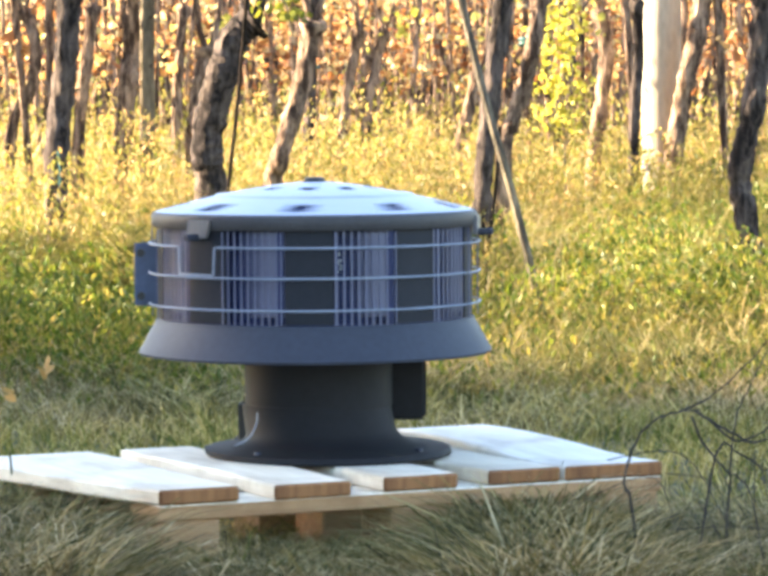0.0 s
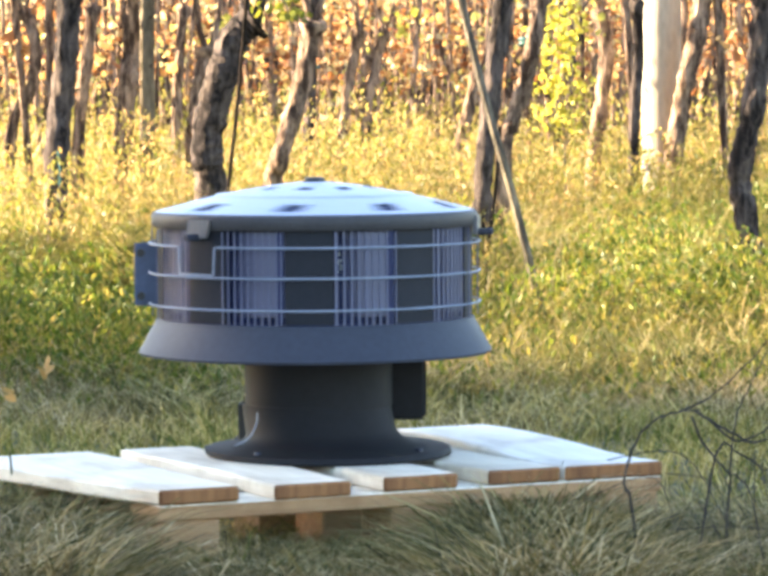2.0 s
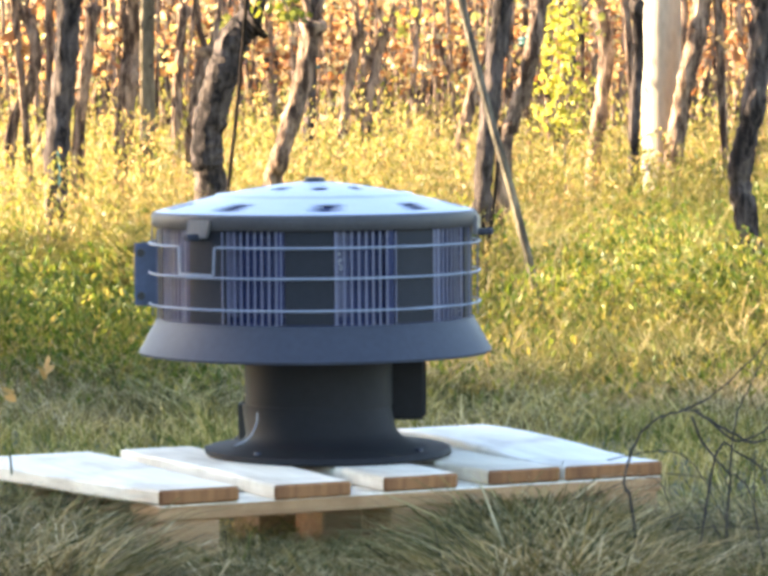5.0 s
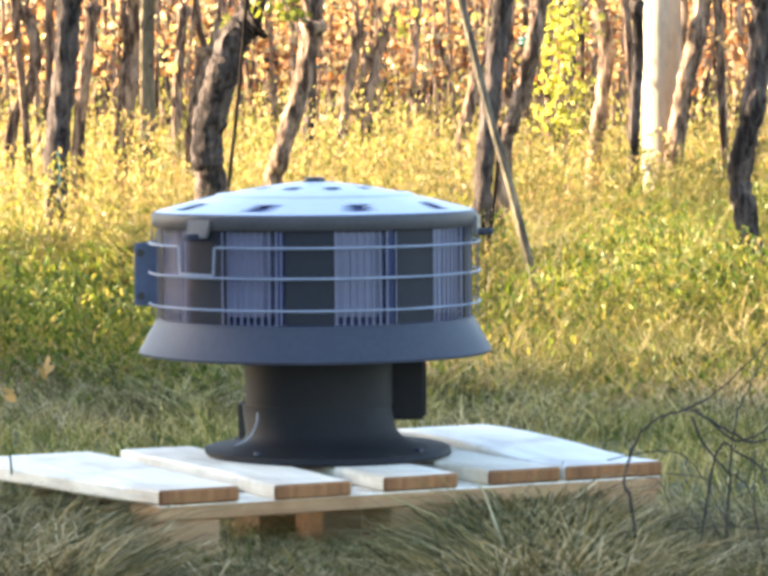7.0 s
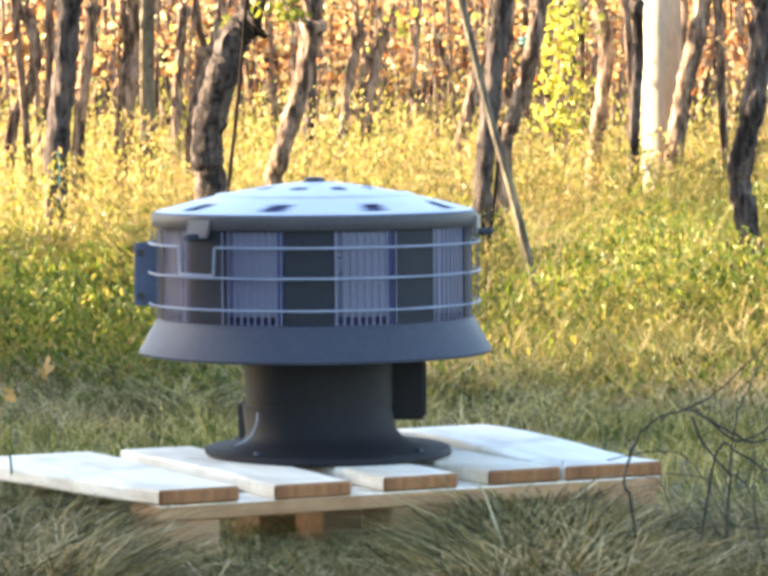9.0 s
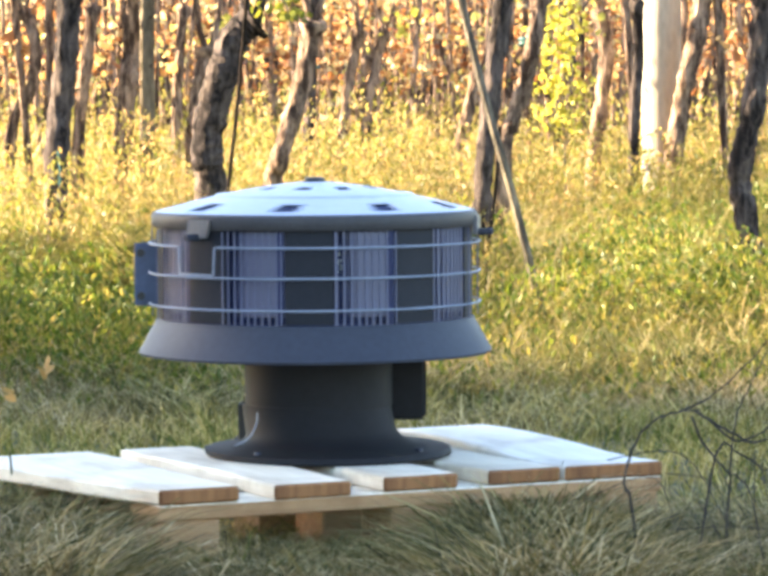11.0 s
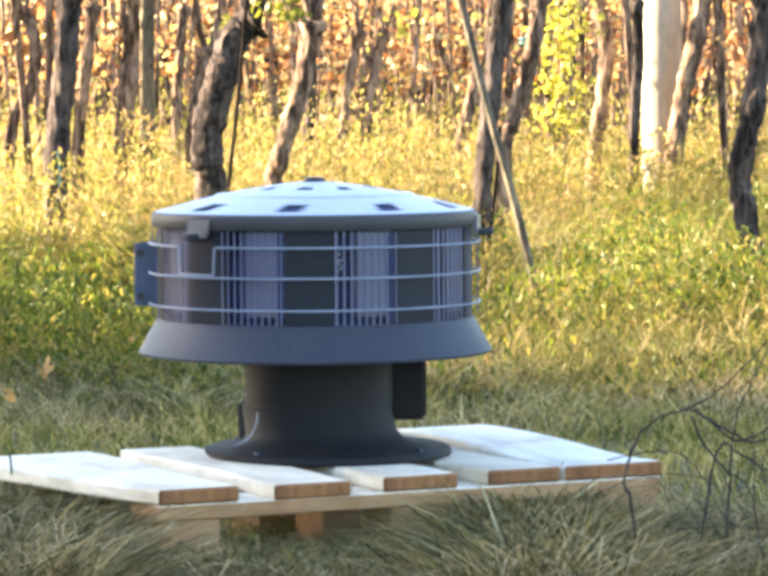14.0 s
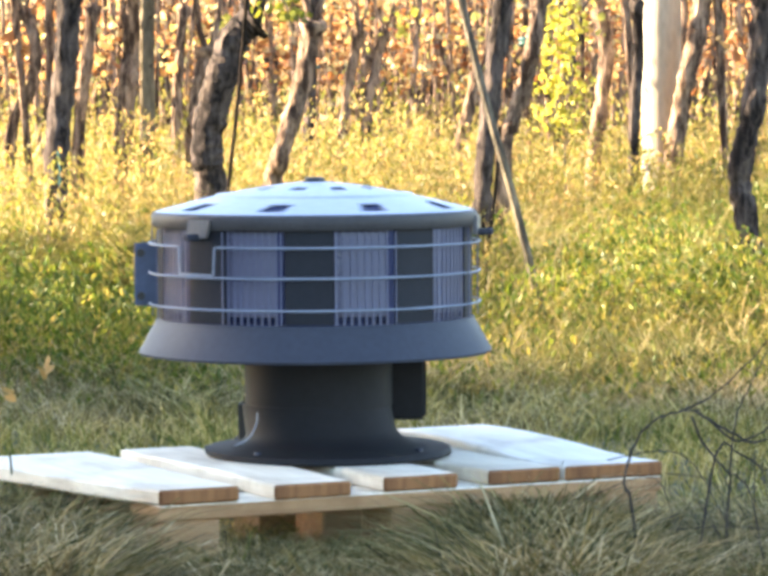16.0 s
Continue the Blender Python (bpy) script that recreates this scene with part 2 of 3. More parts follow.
def leaf_mesh(name, centres, sizes, mat, rng, droop=0.5, slim=1.0):
    """Many small lobed leaves, each bent along its midrib."""
    verts, faces = [], []
    outline = [(0.0, -0.5), (0.42, -0.28), (0.5, 0.12), (0.0, 0.55), (-0.5, 0.12), (-0.42, -0.28)]
    for c, s in zip(centres, sizes):
        q = Euler((rng.uniform(0.2, 1.5) * droop * 2, rng.uniform(-0.6, 0.6), rng.uniform(0, 6.283))).to_matrix()
        k = len(verts)
        for x, y in outline:
            w = q @ Vector((x * s * slim * rng.uniform(0.85, 1.15), y * s * rng.uniform(0.85, 1.15), -abs(x) * s * 0.35))
            verts.append((c[0] + w.x, c[1] + w.y, c[2] + w.z))
        faces.append((k, k + 1, k + 2, k + 3))
        faces.append((k, k + 3, k + 4, k + 5))
    return from_arrays(name, verts, faces, mat)


def garden_tree():
    """A small unseen tree by the wall's corner, added to dapple the lawn's edge."""
    rng = random.Random(14)
    at = Vector((-9.0, 9.35, 0.0))
    tree = holder("garden_tree", Matrix.Translation(at), "unseen small leafy tree added to dapple the lawn", "tree")
    trunk = smooth_path([Vector((0, 0, -0.05)), Vector((0.04, 0.02, 0.9)), Vector((-0.03, 0, 1.8)), Vector((0.02, 0.03, 2.9))], 5)
    part("trunk", tube_into(bmesh.new(), trunk, [0.075 - 0.05 * i / len(trunk) for i in range(len(trunk))], 10, 0.08, rng), M_BARK, tree, smooth=True)
    cen, siz = [], []
    for _ in range(26):
        a, u = rng.uniform(0, 6.283), rng.uniform(-1, 1)
        w = math.sqrt(1 - u * u) * rng.uniform(0.5, 1.0)
        tip = Vector((0.95 * w * math.cos(a), 0.72 * w * math.sin(a), 3.0 + 1.0 * u))
        root = Vector((0, 0, min(2.8, max(1.5, tip.z - 0.7))))
        limb = smooth_path([root, root.lerp(tip, 0.5) + Vector((0, 0, 0.08)), tip], 3)
        part("limb", tube_into(bmesh.new(), limb, [0.018 - 0.012 * i / len(limb) for i in range(len(limb))], 6, 0.1, rng), M_BARK, tree, smooth=True)
        for _ in range(10):
            cen.append(tuple(tip + Vector((rng.gauss(0, 0.16), rng.gauss(0, 0.13), rng.gauss(0, 0.14)))))
            siz.append(rng.uniform(0.06, 0.13))
    ob = part("crown", leaf_mesh("crown", cen, siz, M_LUSH, rng), None, tree)
    ob["kind"] = "stuff"


garden_tree()

# ---- pallet ----
DECK = 0.144
CORNER = Vector((-0.303, 4.533, 0.0))
PALLET_TURN = 27.7
PL, PW = 0.80, 0.53


def pallet():
    """Front edge along local x from the corner, boards running along local y."""
    p = holder("wooden_pallet", pose(CORNER.x, CORNER.y, 0, 0, 0, PALLET_TURN), "pale softwood shipping pallet lying in the grass", "pallet")
    rng = random.Random(4)
    th = 0.021
    for i, (x, bw) in enumerate(((0.0595, 0.119), (0.2298, 0.119), (0.4000, 0.119), (0.5680, 0.119), (0.7190, 0.165))):
        lift = (0, 0, 0, 0, 0.006)[i]
        bm = box(bw, PW, th, 0.003, (0, 0, 0), 1)
        bmesh.ops.subdivide_edges(bm, edges=[e for e in bm.edges if abs((e.verts[0].co - e.verts[1].co).y) > PW * 0.5], cuts=6)
        if i == 0:
            for v in bm.verts:
                if v.co.x < 0:
                    v.co.x -= 0.115 * (v.co.y + PW / 2) / PW
        for v in bm.verts:
            v.co.z += lift * (1 + math.sin(v.co.y * 9)) + 0.0012 * math.sin(v.co.y * 14 + i * 2) + v.co.x * rng.uniform(-0.004, 0.004)
        deck = part("deck_board", bm, M_WEATHERED if i == 4 else M_WOOD, p, "", pose(x, PW / 2 + rng.uniform(-0.004, 0.004), DECK - th / 2, 0, 0, rng.uniform(-0.5, 0.5)))
        # front ends: end grain with the shade of that side in its colour
        deck.data.materials.append(M_ENDGRAIN_SHADE)
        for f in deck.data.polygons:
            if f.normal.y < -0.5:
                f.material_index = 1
    for y in (0.05, PW / 2, PW - 0.05):
        rail = part("stringer", box(PL, 0.098, 0.022, 0.002), M_WOOD, p, "", pose(PL / 2, y, DECK - th - 0.011))
        # sides get the darker tan that carries their shade; tops stay pale
        rail.data.materials.append(M_SAWN_SHADE)
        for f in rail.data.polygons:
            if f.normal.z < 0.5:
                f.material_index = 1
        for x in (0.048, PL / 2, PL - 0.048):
            part("block", box(0.086, 0.096, 0.101, 0.003), M_SAWN_SHADE, p, "", pose(x, y, 0.0505))


pallet()

# ---- roof fan ----
FAN = Vector((-0.1012, 5.034, DECK + 0.001))
FZ = FAN.z
PITCH = 40.0
PANEL_MID = -0.7


def z_of(world_z):
    return world_z - FZ


def roof_fan():
    fan = holder("roof_fan", pose(*FAN, 0, -0.4, 0), "dark grey roof extractor fan with wire guard on a pallet", "roof fan")
    # base: flat round flange with a flared inlet bell, then the straight neck
    flange = [(0.100, 0), (0.180, 0), (0.183, 0.003), (0.183, 0.010), (0.178, 0.0115), (0.154, 0.0135), (0.133, 0.0165), (0.1215, 0.021), (0.1150, 0.0275), (0.1122, 0.037), (0.1112, 0.075), (0.105, 0.075), (0.105, 0.004)]
    bell = revolve(flange, 72)
    for v in bell.verts:
        s = max(0.0, 1 - v.co.z / 0.055)
        v.co.x += 0.0205 * s
        v.co.y -= 0.030 * s
    part("base_flange", bell, M_NECK, fan, "dark flared base flange", smooth=True)
    part("neck", revolve([(0.103, 0.07), (0.1105, 0.07), (0.1105, 0.185), (0.103, 0.185)], 72), M_NECK, fan, "dark cylindrical inlet neck", pose(0.004, 0, 0), smooth=True)
    bolt = mesh_of("flange_bolt", revolve([(0.0, 0.0), (0.006, 0.0), (0.006, 0.004), (0.004, 0.0055), (0.0, 0.006)], 8, closed=False), M_FAN, True)
    for a in (-36, 54, 144, 234):
        r = radians(a)
        part("flange_bolt", bolt, None, fan, "", pose(0.0165 + 0.168 * math.sin(r), -0.024 - 0.168 * math.cos(r), 0.0115))
    # skirt
    z0, z1 = z_of(0.297), z_of(0.3480)
    skirt = [(0.100, z0 + 0.006), (0.255, z0 - 0.001), (0.2622, z0 - 0.002), (0.2635, z0 + 0.002), (0.259, z0 + 0.009), (0.248, z0 + 0.030), (0.2405, z0 + 0.043), (0.2365, z1), (0.229, z1), (0.230, z0 + 0.040), (0.246, z0 + 0.012), (0.100, z0 + 0.012)]
    part("skirt", revolve(skirt, 96), M_FAN, fan, "flared grey weather skirt", smooth=True)
    # fixed drum: nine plates with slatted windows between them
    zb, zt = z1 - 0.002, z_of(0.492)
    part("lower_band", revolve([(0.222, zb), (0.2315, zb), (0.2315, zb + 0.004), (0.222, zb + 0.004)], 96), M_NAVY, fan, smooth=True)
    part("upper_band", revolve([(0.2275, zt - 0.008), (0.2355, zt - 0.008), (0.2355, zt), (0.2275, zt)], 96), M_FAN, fan, smooth=True)
    plate = mesh_of("plate", revolve([(0.2318, zb + 0.004), (0.2345, zb + 0.004), (0.2345, zt - 0.008), (0.2318, zt - 0.008)], 8, -8.6, 8.6), M_PANEL, True)
    slat = mesh_of("slat", revolve([(0.2322, zb + 0.001), (0.2334, zb + 0.001), (0.2334, zt - 0.008), (0.2322, zt - 0.008)], 1, -0.42, 0.42), M_SLAT)
    strip = mesh_of("edge_strip", revolve([(0.2322, zb + 0.004), (0.2330, zb + 0.004), (0.2330, zt - 0.008), (0.2322, zt - 0.008)], 2, 28.2, 30.9), M_NAVY, True)
    for i in range(9):
        a = PANEL_MID + PITCH * i
        part("plate", plate, None, fan, "", pose(0, 0, 0, 0, 0, a))
        part("edge_strip", strip, None, fan, "", pose(0, 0, 0, 0, 0, a))
        for j in range(8):
            part("slat", slat, None, fan, "", pose(0, 0, 0, 0, 0, a + 18.9 + (j - 3.5) * 2.66))
    # added drum whose navy gives the dark interior; also blocks the view through
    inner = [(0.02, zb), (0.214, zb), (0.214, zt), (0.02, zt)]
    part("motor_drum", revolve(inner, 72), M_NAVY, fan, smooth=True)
    # torn sticker on the drum, seen through one window
    rng = random.Random(9)
    for k in range(7):
        a = 8.6 + rng.uniform(0, 2.2)
        zz = z_of(0.4225) + 0.0042 * k
        bm = revolve([(0.2142, zz), (0.2147, zz), (0.2147, zz + rng.uniform(0.002, 0.005)), (0.2142, zz + 0.003)], 1, a, a + rng.uniform(0.5, 1.8))
        part("sticker_scrap", bm, M_PAPER, fan, "torn white sticker scrap")
    # lid rim
    zr = z_of(0.486)
    rim = [(0.2290, zr + 0.016), (0.2290, zr + 0.002), (0.2410, zr - 0.002), (0.2425, zr), (0.2432, zr + 0.014), (0.2415, zr + 0.0185), (0.2380, zr + 0.0205), (0.2330, zr + 0.0190)]
    part("lid_rim", revolve(rim, 96), M_RIM, fan, smooth=True)
    # three lugs folded down from the rim
    lug = bmesh.new()
    prof = [(-0.018, 0.013), (0.027, 0.013), (0.021, -0.009), (0.016, -0.0135), (-0.023, -0.016)]
    for r in (0.2405, 0.2475):
        ring = []
        for x, z in prof:
            a = x / 0.244
            ring.append(lug.verts.new((r * math.sin(a), -r * math.cos(a), zr + z)))
        lug.faces.new(ring)
    lug.verts.ensure_lookup_table()
    for k in range(5):
        lug.faces.new((lug.verts[k], lug.verts[(k + 1) % 5], lug.verts[5 + (k + 1) % 5], lug.verts[5 + k]))
    bmesh.ops.bevel(lug, geom=lug.edges[:], offset=0.0012, segments=2, affect="EDGES")
    lug_mesh = mesh_of("lug", lug, M_LUG, True)
    for a in (-42.5, 81.0, 199.0):
        ob = part("lug", lug_mesh, None, fan, "", pose(0, 0, 0, 0, 0, a))
        part("peg", box(0.010, 0.026, 0.010, 0.002, (0.0, -0.2555, zr - 0.0115)), M_FAN, ob)
    # wire guard
    rg, rw = 0.2465, 0.0019
    heights = [z_of(0.460), z_of(0.4165), z_of(0.3705)]
    for z in heights[1:]:
        pts = [Vector((rg * math.sin(radians(a)), -rg * math.cos(radians(a)), z)) for a in range(0, 360, 4)]
        part("guard_ring", tube_into(bmesh.new(), pts, [rw] * len(pts), 6, closed=True), M_WIRE, fan, smooth=True)
    # the top ring dips round each lug
    pts = []
    bends = [c + s * 8.4 + o for c in (-43.2, 198.0) for s in (-1, 1) for o in (-0.25, 0.25)]
    for a in sorted([b % 360 for b in bends] + list(range(0, 360, 3))):
        dip = any(abs((a - c + 180) % 360 - 180) < 8.4 for c in (-43.2, 198.0))
        z = heights[1] + 0.0035 if dip else heights[0]
        pts.append(Vector((rg * math.sin(radians(a)), -rg * math.cos(radians(a)), z)))
    part("guard_ring", tube_into(bmesh.new(), pts, [rw] * len(pts), 6, closed=True), M_WIRE, fan, "guard ring with squared dips", smooth=True)
    upright = tube_into(bmesh.new(), [Vector((0, -rg + 0.004, z)) for z in (zb + 0.004, heights[1], zt - 0.010)], [0.0012] * 3, 6)
    upright = mesh_of("guard_upright", upright, M_SLAT, True)
    for i in range(9):
        for off in (-11.2, 10.4):
            part("guard_upright", upright, None, fan, "", pose(0, 0, 0, 0, 0, PANEL_MID + PITCH * i + 20 + off))
    # bracket plate standing out at the side, with two bolts
    br = part("bracket_plate", box(0.036, 0.004, 0.094, 0.0015), M_BRACKET, fan, "blue-grey bracket plate with two bolts", pose(-0.2505, -0.012, z_of(0.413)))
    for z in (-0.032, 0.032):
        b = revolve([(0.0, -0.003), (0.006, -0.003), (0.006, 0.003), (0.0, 0.003)], 12)
        part("bolt", b, M_BLACK, br, "", pose(-0.008, -0.004, z, 90))
    # terminal box behind the neck, and a small upright tab
    part("terminal_box", box(0.085, 0.06, 0.120, 0.006, (0, 0, 0), 3), M_NECK, fan, "dark terminal box beside the neck", pose(0.123, 0.05, z_of(0.249)), smooth=True)
    part("tab", box(0.012, 0.03, 0.056, 0.002), M_BLACK, fan, "", pose(-0.112, 0.035, z_of(0.188)))
    # thin pale curl at the flange, standing in for a gusset edge's highlight
    pts = smooth_path([Vector((-0.118, -0.10, 0.02)), Vector((-0.098, -0.105, 0.03)), Vector((-0.086, -0.104, 0.05)), Vector((-0.084, -0.10, 0.068))], 5)
    part("cable_stub", tube_into(bmesh.new(), pts, [0.0011] * len(pts), 6), M_WIRE, fan, smooth=True)
    return fan, zr, zb, zt


def rotor_parts(fan, zr, zb, zt):
    """The spinning lid with two rings of slots, its hub and its vanes."""
    bm = bmesh.new()
    n = 360
    prof = []
    for k in range(48):
        u = k / 47
        r = 0.012 + (0.2365 - 0.012) * u
        z = z_of(0.5065) + 0.043 * (1 - (r / 0.2365) ** 1.55)
        if 0.138 < r < 0.150:
            z += 0.0022
        prof.append((r, z))
    rings = []
    for r, z in prof:
        rings.append([bm.verts.new((r * math.sin(2 * math.pi * i / n), -r * math.cos(2 * math.pi * i / n), z)) for i in range(n)])
    for k in range(47):
        rm = (prof[k][0] + prof[k + 1][0]) / 2
        for i in range(n):
            a = (i + 0.5) * 360 / n
            out_slot = 0.182 < rm < 0.221 and abs((a - (rm - 0.2015) * -60 + 20) % 40 - 20) < 5.0
            in_slot = 0.072 < rm < 0.099 and abs((a - (rm - 0.0855) * -120 + 20) % 40 - 20) < 7.5
            if out_slot or in_slot:
                continue
            j = (i + 1) % n
            bm.faces.new((rings[k][i], rings[k][j], rings[k + 1][j], rings[k + 1][i]))
    dome = part("rotor_lid", bm, M_DOME, fan, "spinning domed lid with two rings of slots", smooth=True)
    sol = dome.modifiers.new("thick", "SOLIDIFY")
    sol.thickness = 0.0018
    sol.offset = -1
    hub = revolve([(0.0, z_of(0.545)), (0.016, z_of(0.545)), (0.0155, z_of(0.5535)), (0.011, z_of(0.5555)), (0.0, z_of(0.556))], 24, closed=False)
    part("hub_cap", hub, M_BLACK, dome, "dark hub cap", smooth=True)
    # added navy sheet close under the lid, gives the slots their shade
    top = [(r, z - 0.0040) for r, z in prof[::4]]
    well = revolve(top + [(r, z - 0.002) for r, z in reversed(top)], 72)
    part("baffle", well, M_NAVY, dome, "added dark sheet for the shade inside the slots", smooth=True)
    vane = mesh_of("vane", revolve([(0.2300, zb + 0.0145), (0.2316, zb + 0.0145), (0.2316, zt - 0.010), (0.2300, zt - 0.010)], 8, -10.5, 10.5), M_VANE, True)
    for i in range(9):
        part("vane", vane, None, dome, "", pose(0, 0, 0, 0, 0, -6.0 + 40 * i))
    return dome


fan_bits = roof_fan()
ROTOR = rotor_parts(*fan_bits)


# ---- vineyard ----
ROW_YS = [9.15, 11.40, 13.65, 15.90, 18.15, 20.40, 22.65, 24.90, 27.15, 29.40, 31.65, 33.90, 36.15, 38.40]


def grapevine(y, radius, line, mat, rng, leaves=150, leaf_mat=None, low=1.02, leaf=(0.04, 0.085), shoots=0, label="gnarled old grapevine trunk with autumn leaves in tall grass"):
    """line: (x, z) points of the trunk from the head down to the weeds."""
    top = line[0]
    foot = line[-1]
    base = Vector((foot[0] + (foot[0] - line[-2][0]) * 0.3, y, 0))
    vine = holder("grapevine", Matrix.Translation(base), label, "vine", "grapevines in rows")
    pts = [Vector((x, y + rng.uniform(-0.02, 0.02), z)) - base for x, z in line] + [Vector((0, 0, -0.02))]
    path = smooth_path(pts, 9)
    n = len(path)
    rad = [radius * (1.0 + 0.09 * math.sin(i * 0.7 + radius * 300) * rng.uniform(0.3, 1) + (0.35 if i < 3 else 0)) for i in range(n)]
    bm = tube_into(bmesh.new(), path, rad, 14, 0.15, rng)
    part("trunk", bm, mat, vine, smooth=True)
    head = path[0]
    for side in (-1, 1):
        p = [head + Vector((0, 0, -0.02)), head + Vector((side * 0.03, 0, 0.06 + rng.uniform(0, 0.04))), head + Vector((side * 0.09, rng.uniform(-0.05, 0.05), max(0.22, 1.15 - head.z))), head + Vector((side * 0.40, 0, max(0.26, 1.19 - head.z)))]
        p = smooth_path(p, 4)
        part("cane", tube_into(bmesh.new(), p, [radius * (0.40 - 0.28 * i / len(p)) for i in range(len(p))], 7, 0.15, rng), mat, vine, smooth=True)
    for _ in range(shoots):
        x, dx = rng.uniform(-0.45, 0.45), rng.uniform(-0.12, 0.12)
        yy = rng.uniform(-0.12, 0.12)
        p = smooth_path([Vector((x, yy, rng.choice((0.0, 0.45)))), Vector((x + dx * 0.5, yy, 0.7)), Vector((x + dx, yy, rng.uniform(1.1, 1.7)))], 4)
        part("shoot", tube_into(bmesh.new(), p, [rng.uniform(0.006, 0.017)] * len(p), 6, 0.15, rng), M_BARK_LIT, vine, smooth=True)
    cen, siz = [], []
    for _ in range(leaves):
        u = rng.gauss(0, 0.3)
        cen.append((head.x + u, head.y + rng.gauss(0, 0.1), low + rng.random() ** 1.3 * 0.75 + rng.gauss(0, 0.05)))
        siz.append(rng.uniform(*leaf))
    ob = part("foliage", leaf_mesh("foliage", cen, siz, leaf_mat or M_LEAF, rng), None, vine)
    ob["kind"] = "stuff"
    return vine


def near_vines():
    rng = random.Random(11)
    D, P = M_BARK, M_BARK_LIT
    for mat, y, r, line in [
        (D, 9.20, 0.032, [(-0.853, 0.978), (-0.862, 0.792), (-0.881, 0.646), (-0.893, 0.487)]),
        (D, 9.09, 0.043, [(-0.347, 0.883), (-0.397, 0.837), (-0.432, 0.739), (-0.463, 0.634), (-0.477, 0.528), (-0.464, 0.41)]),
        (P, 9.64, 0.027, [(-0.2, 0.895), (-0.231, 0.729), (-0.262, 0.617), (-0.299, 0.492), (-0.32, 0.408)]),
        (D, 9.09, 0.026, [(0.329, 0.987), (0.307, 0.83), (0.288, 0.673), (0.269, 0.502), (0.264, 0.357), (0.261, 0.199)]),
        (P, 9.53, 0.023, [(0.442, 0.975), (0.419, 0.824), (0.394, 0.701), (0.36, 0.604), (0.337, 0.494)]),
        (D, 8.98, 0.031, [(1.006, 0.984), (0.998, 0.79), (0.976, 0.634), (0.947, 0.478), (0.961, 0.361), (0.992, 0.178)]),
        (P, 11.28, 0.031, [(1.068, 1.031), (1.034, 0.852), (0.997, 0.673), (0.966, 0.461)]),
        (P, 11.39, 0.033, [(-0.837, 1.05), (-0.85, 0.837), (-0.867, 0.673), (-0.878, 0.442)]),
        (P, 11.39, 0.021, [(-0.977, 0.985), (-0.998, 0.804), (-1.029, 0.541)]),
        (P, 11.50, 0.020, [(-1.227, 0.971), (-1.183, 0.855), (-1.201, 0.706), (-1.272, 0.54)]),
        (P, 11.39, 0.035, [(-0.591, 0.837), (-0.613, 0.706), (-0.63, 0.574), (-0.637, 0.492)]),
        (P, 13.69, 0.022, [(-0.097, 0.949), (-0.135, 0.772), (-0.161, 0.574), (-0.171, 0.396)]),
        (P, 13.69, 0.020, [(0.002, 0.949), (-0.038, 0.772), (-0.071, 0.574)]),
        (P, 11.50, 0.025, [(0.732, 0.971), (0.755, 0.822), (0.734, 0.623), (0.713, 0.424)]),
        (D, 13.58, 0.024, [(-0.282, 1.104), (-0.295, 0.771), (-0.303, 0.418)]),
        (P, 13.80, 0.020, [(-0.815, 1.051), (-0.834, 0.832), (-0.847, 0.593)]),
        (P, 13.80, 0.024, [(0.381, 0.773), (0.342, 0.613), (0.302, 0.414)]),
        (D, 11.17, 0.018, [(0.832, 0.995), (0.841, 0.802), (0.826, 0.592)]),
    ]:
        grapevine(y, r, line, mat, rng, 26, low=1.25)


def far_vines():
    rng = random.Random(23)
    kinds = []
    for i in range(7):
        lean = rng.uniform(-0.12, 0.12)
        line = [(lean + rng.uniform(-0.03, 0.03), rng.uniform(0.85, 1.0)), (lean * 0.8 + rng.uniform(-0.04, 0.04), 0.7), (lean * 0.3 + rng.uniform(-0.03, 0.03), 0.42), (0, 0.15)]
        kinds.append(grapevine(ROW_YS[3], rng.uniform(0.02, 0.032), line, M_BARK_LIT if i % 4 else M_BARK, rng, 260, low=0.78, leaf=(0.02, 0.048), shoots=7))
    for k, ob in enumerate(kinds):
        ob.location.x = -2.4 + k * 0.8
    for row, y in enumerate(ROW_YS[1:], 1):
        x = -(0.115 * y + 0.3) + rng.uniform(0, 0.4)
        while x < 0.123 * y + 1.0:
            inside = abs(x) < 0.116 * y
            if not (row < 3 and inside) and not row == 3:
                copy_thing(rng.choice(kinds), pose(x, y + rng.uniform(-0.08, 0.08), 0, 0, 0, rng.choice((0, 180)) + rng.uniform(-25, 25)))
            x += rng.uniform(0.42, 0.8)


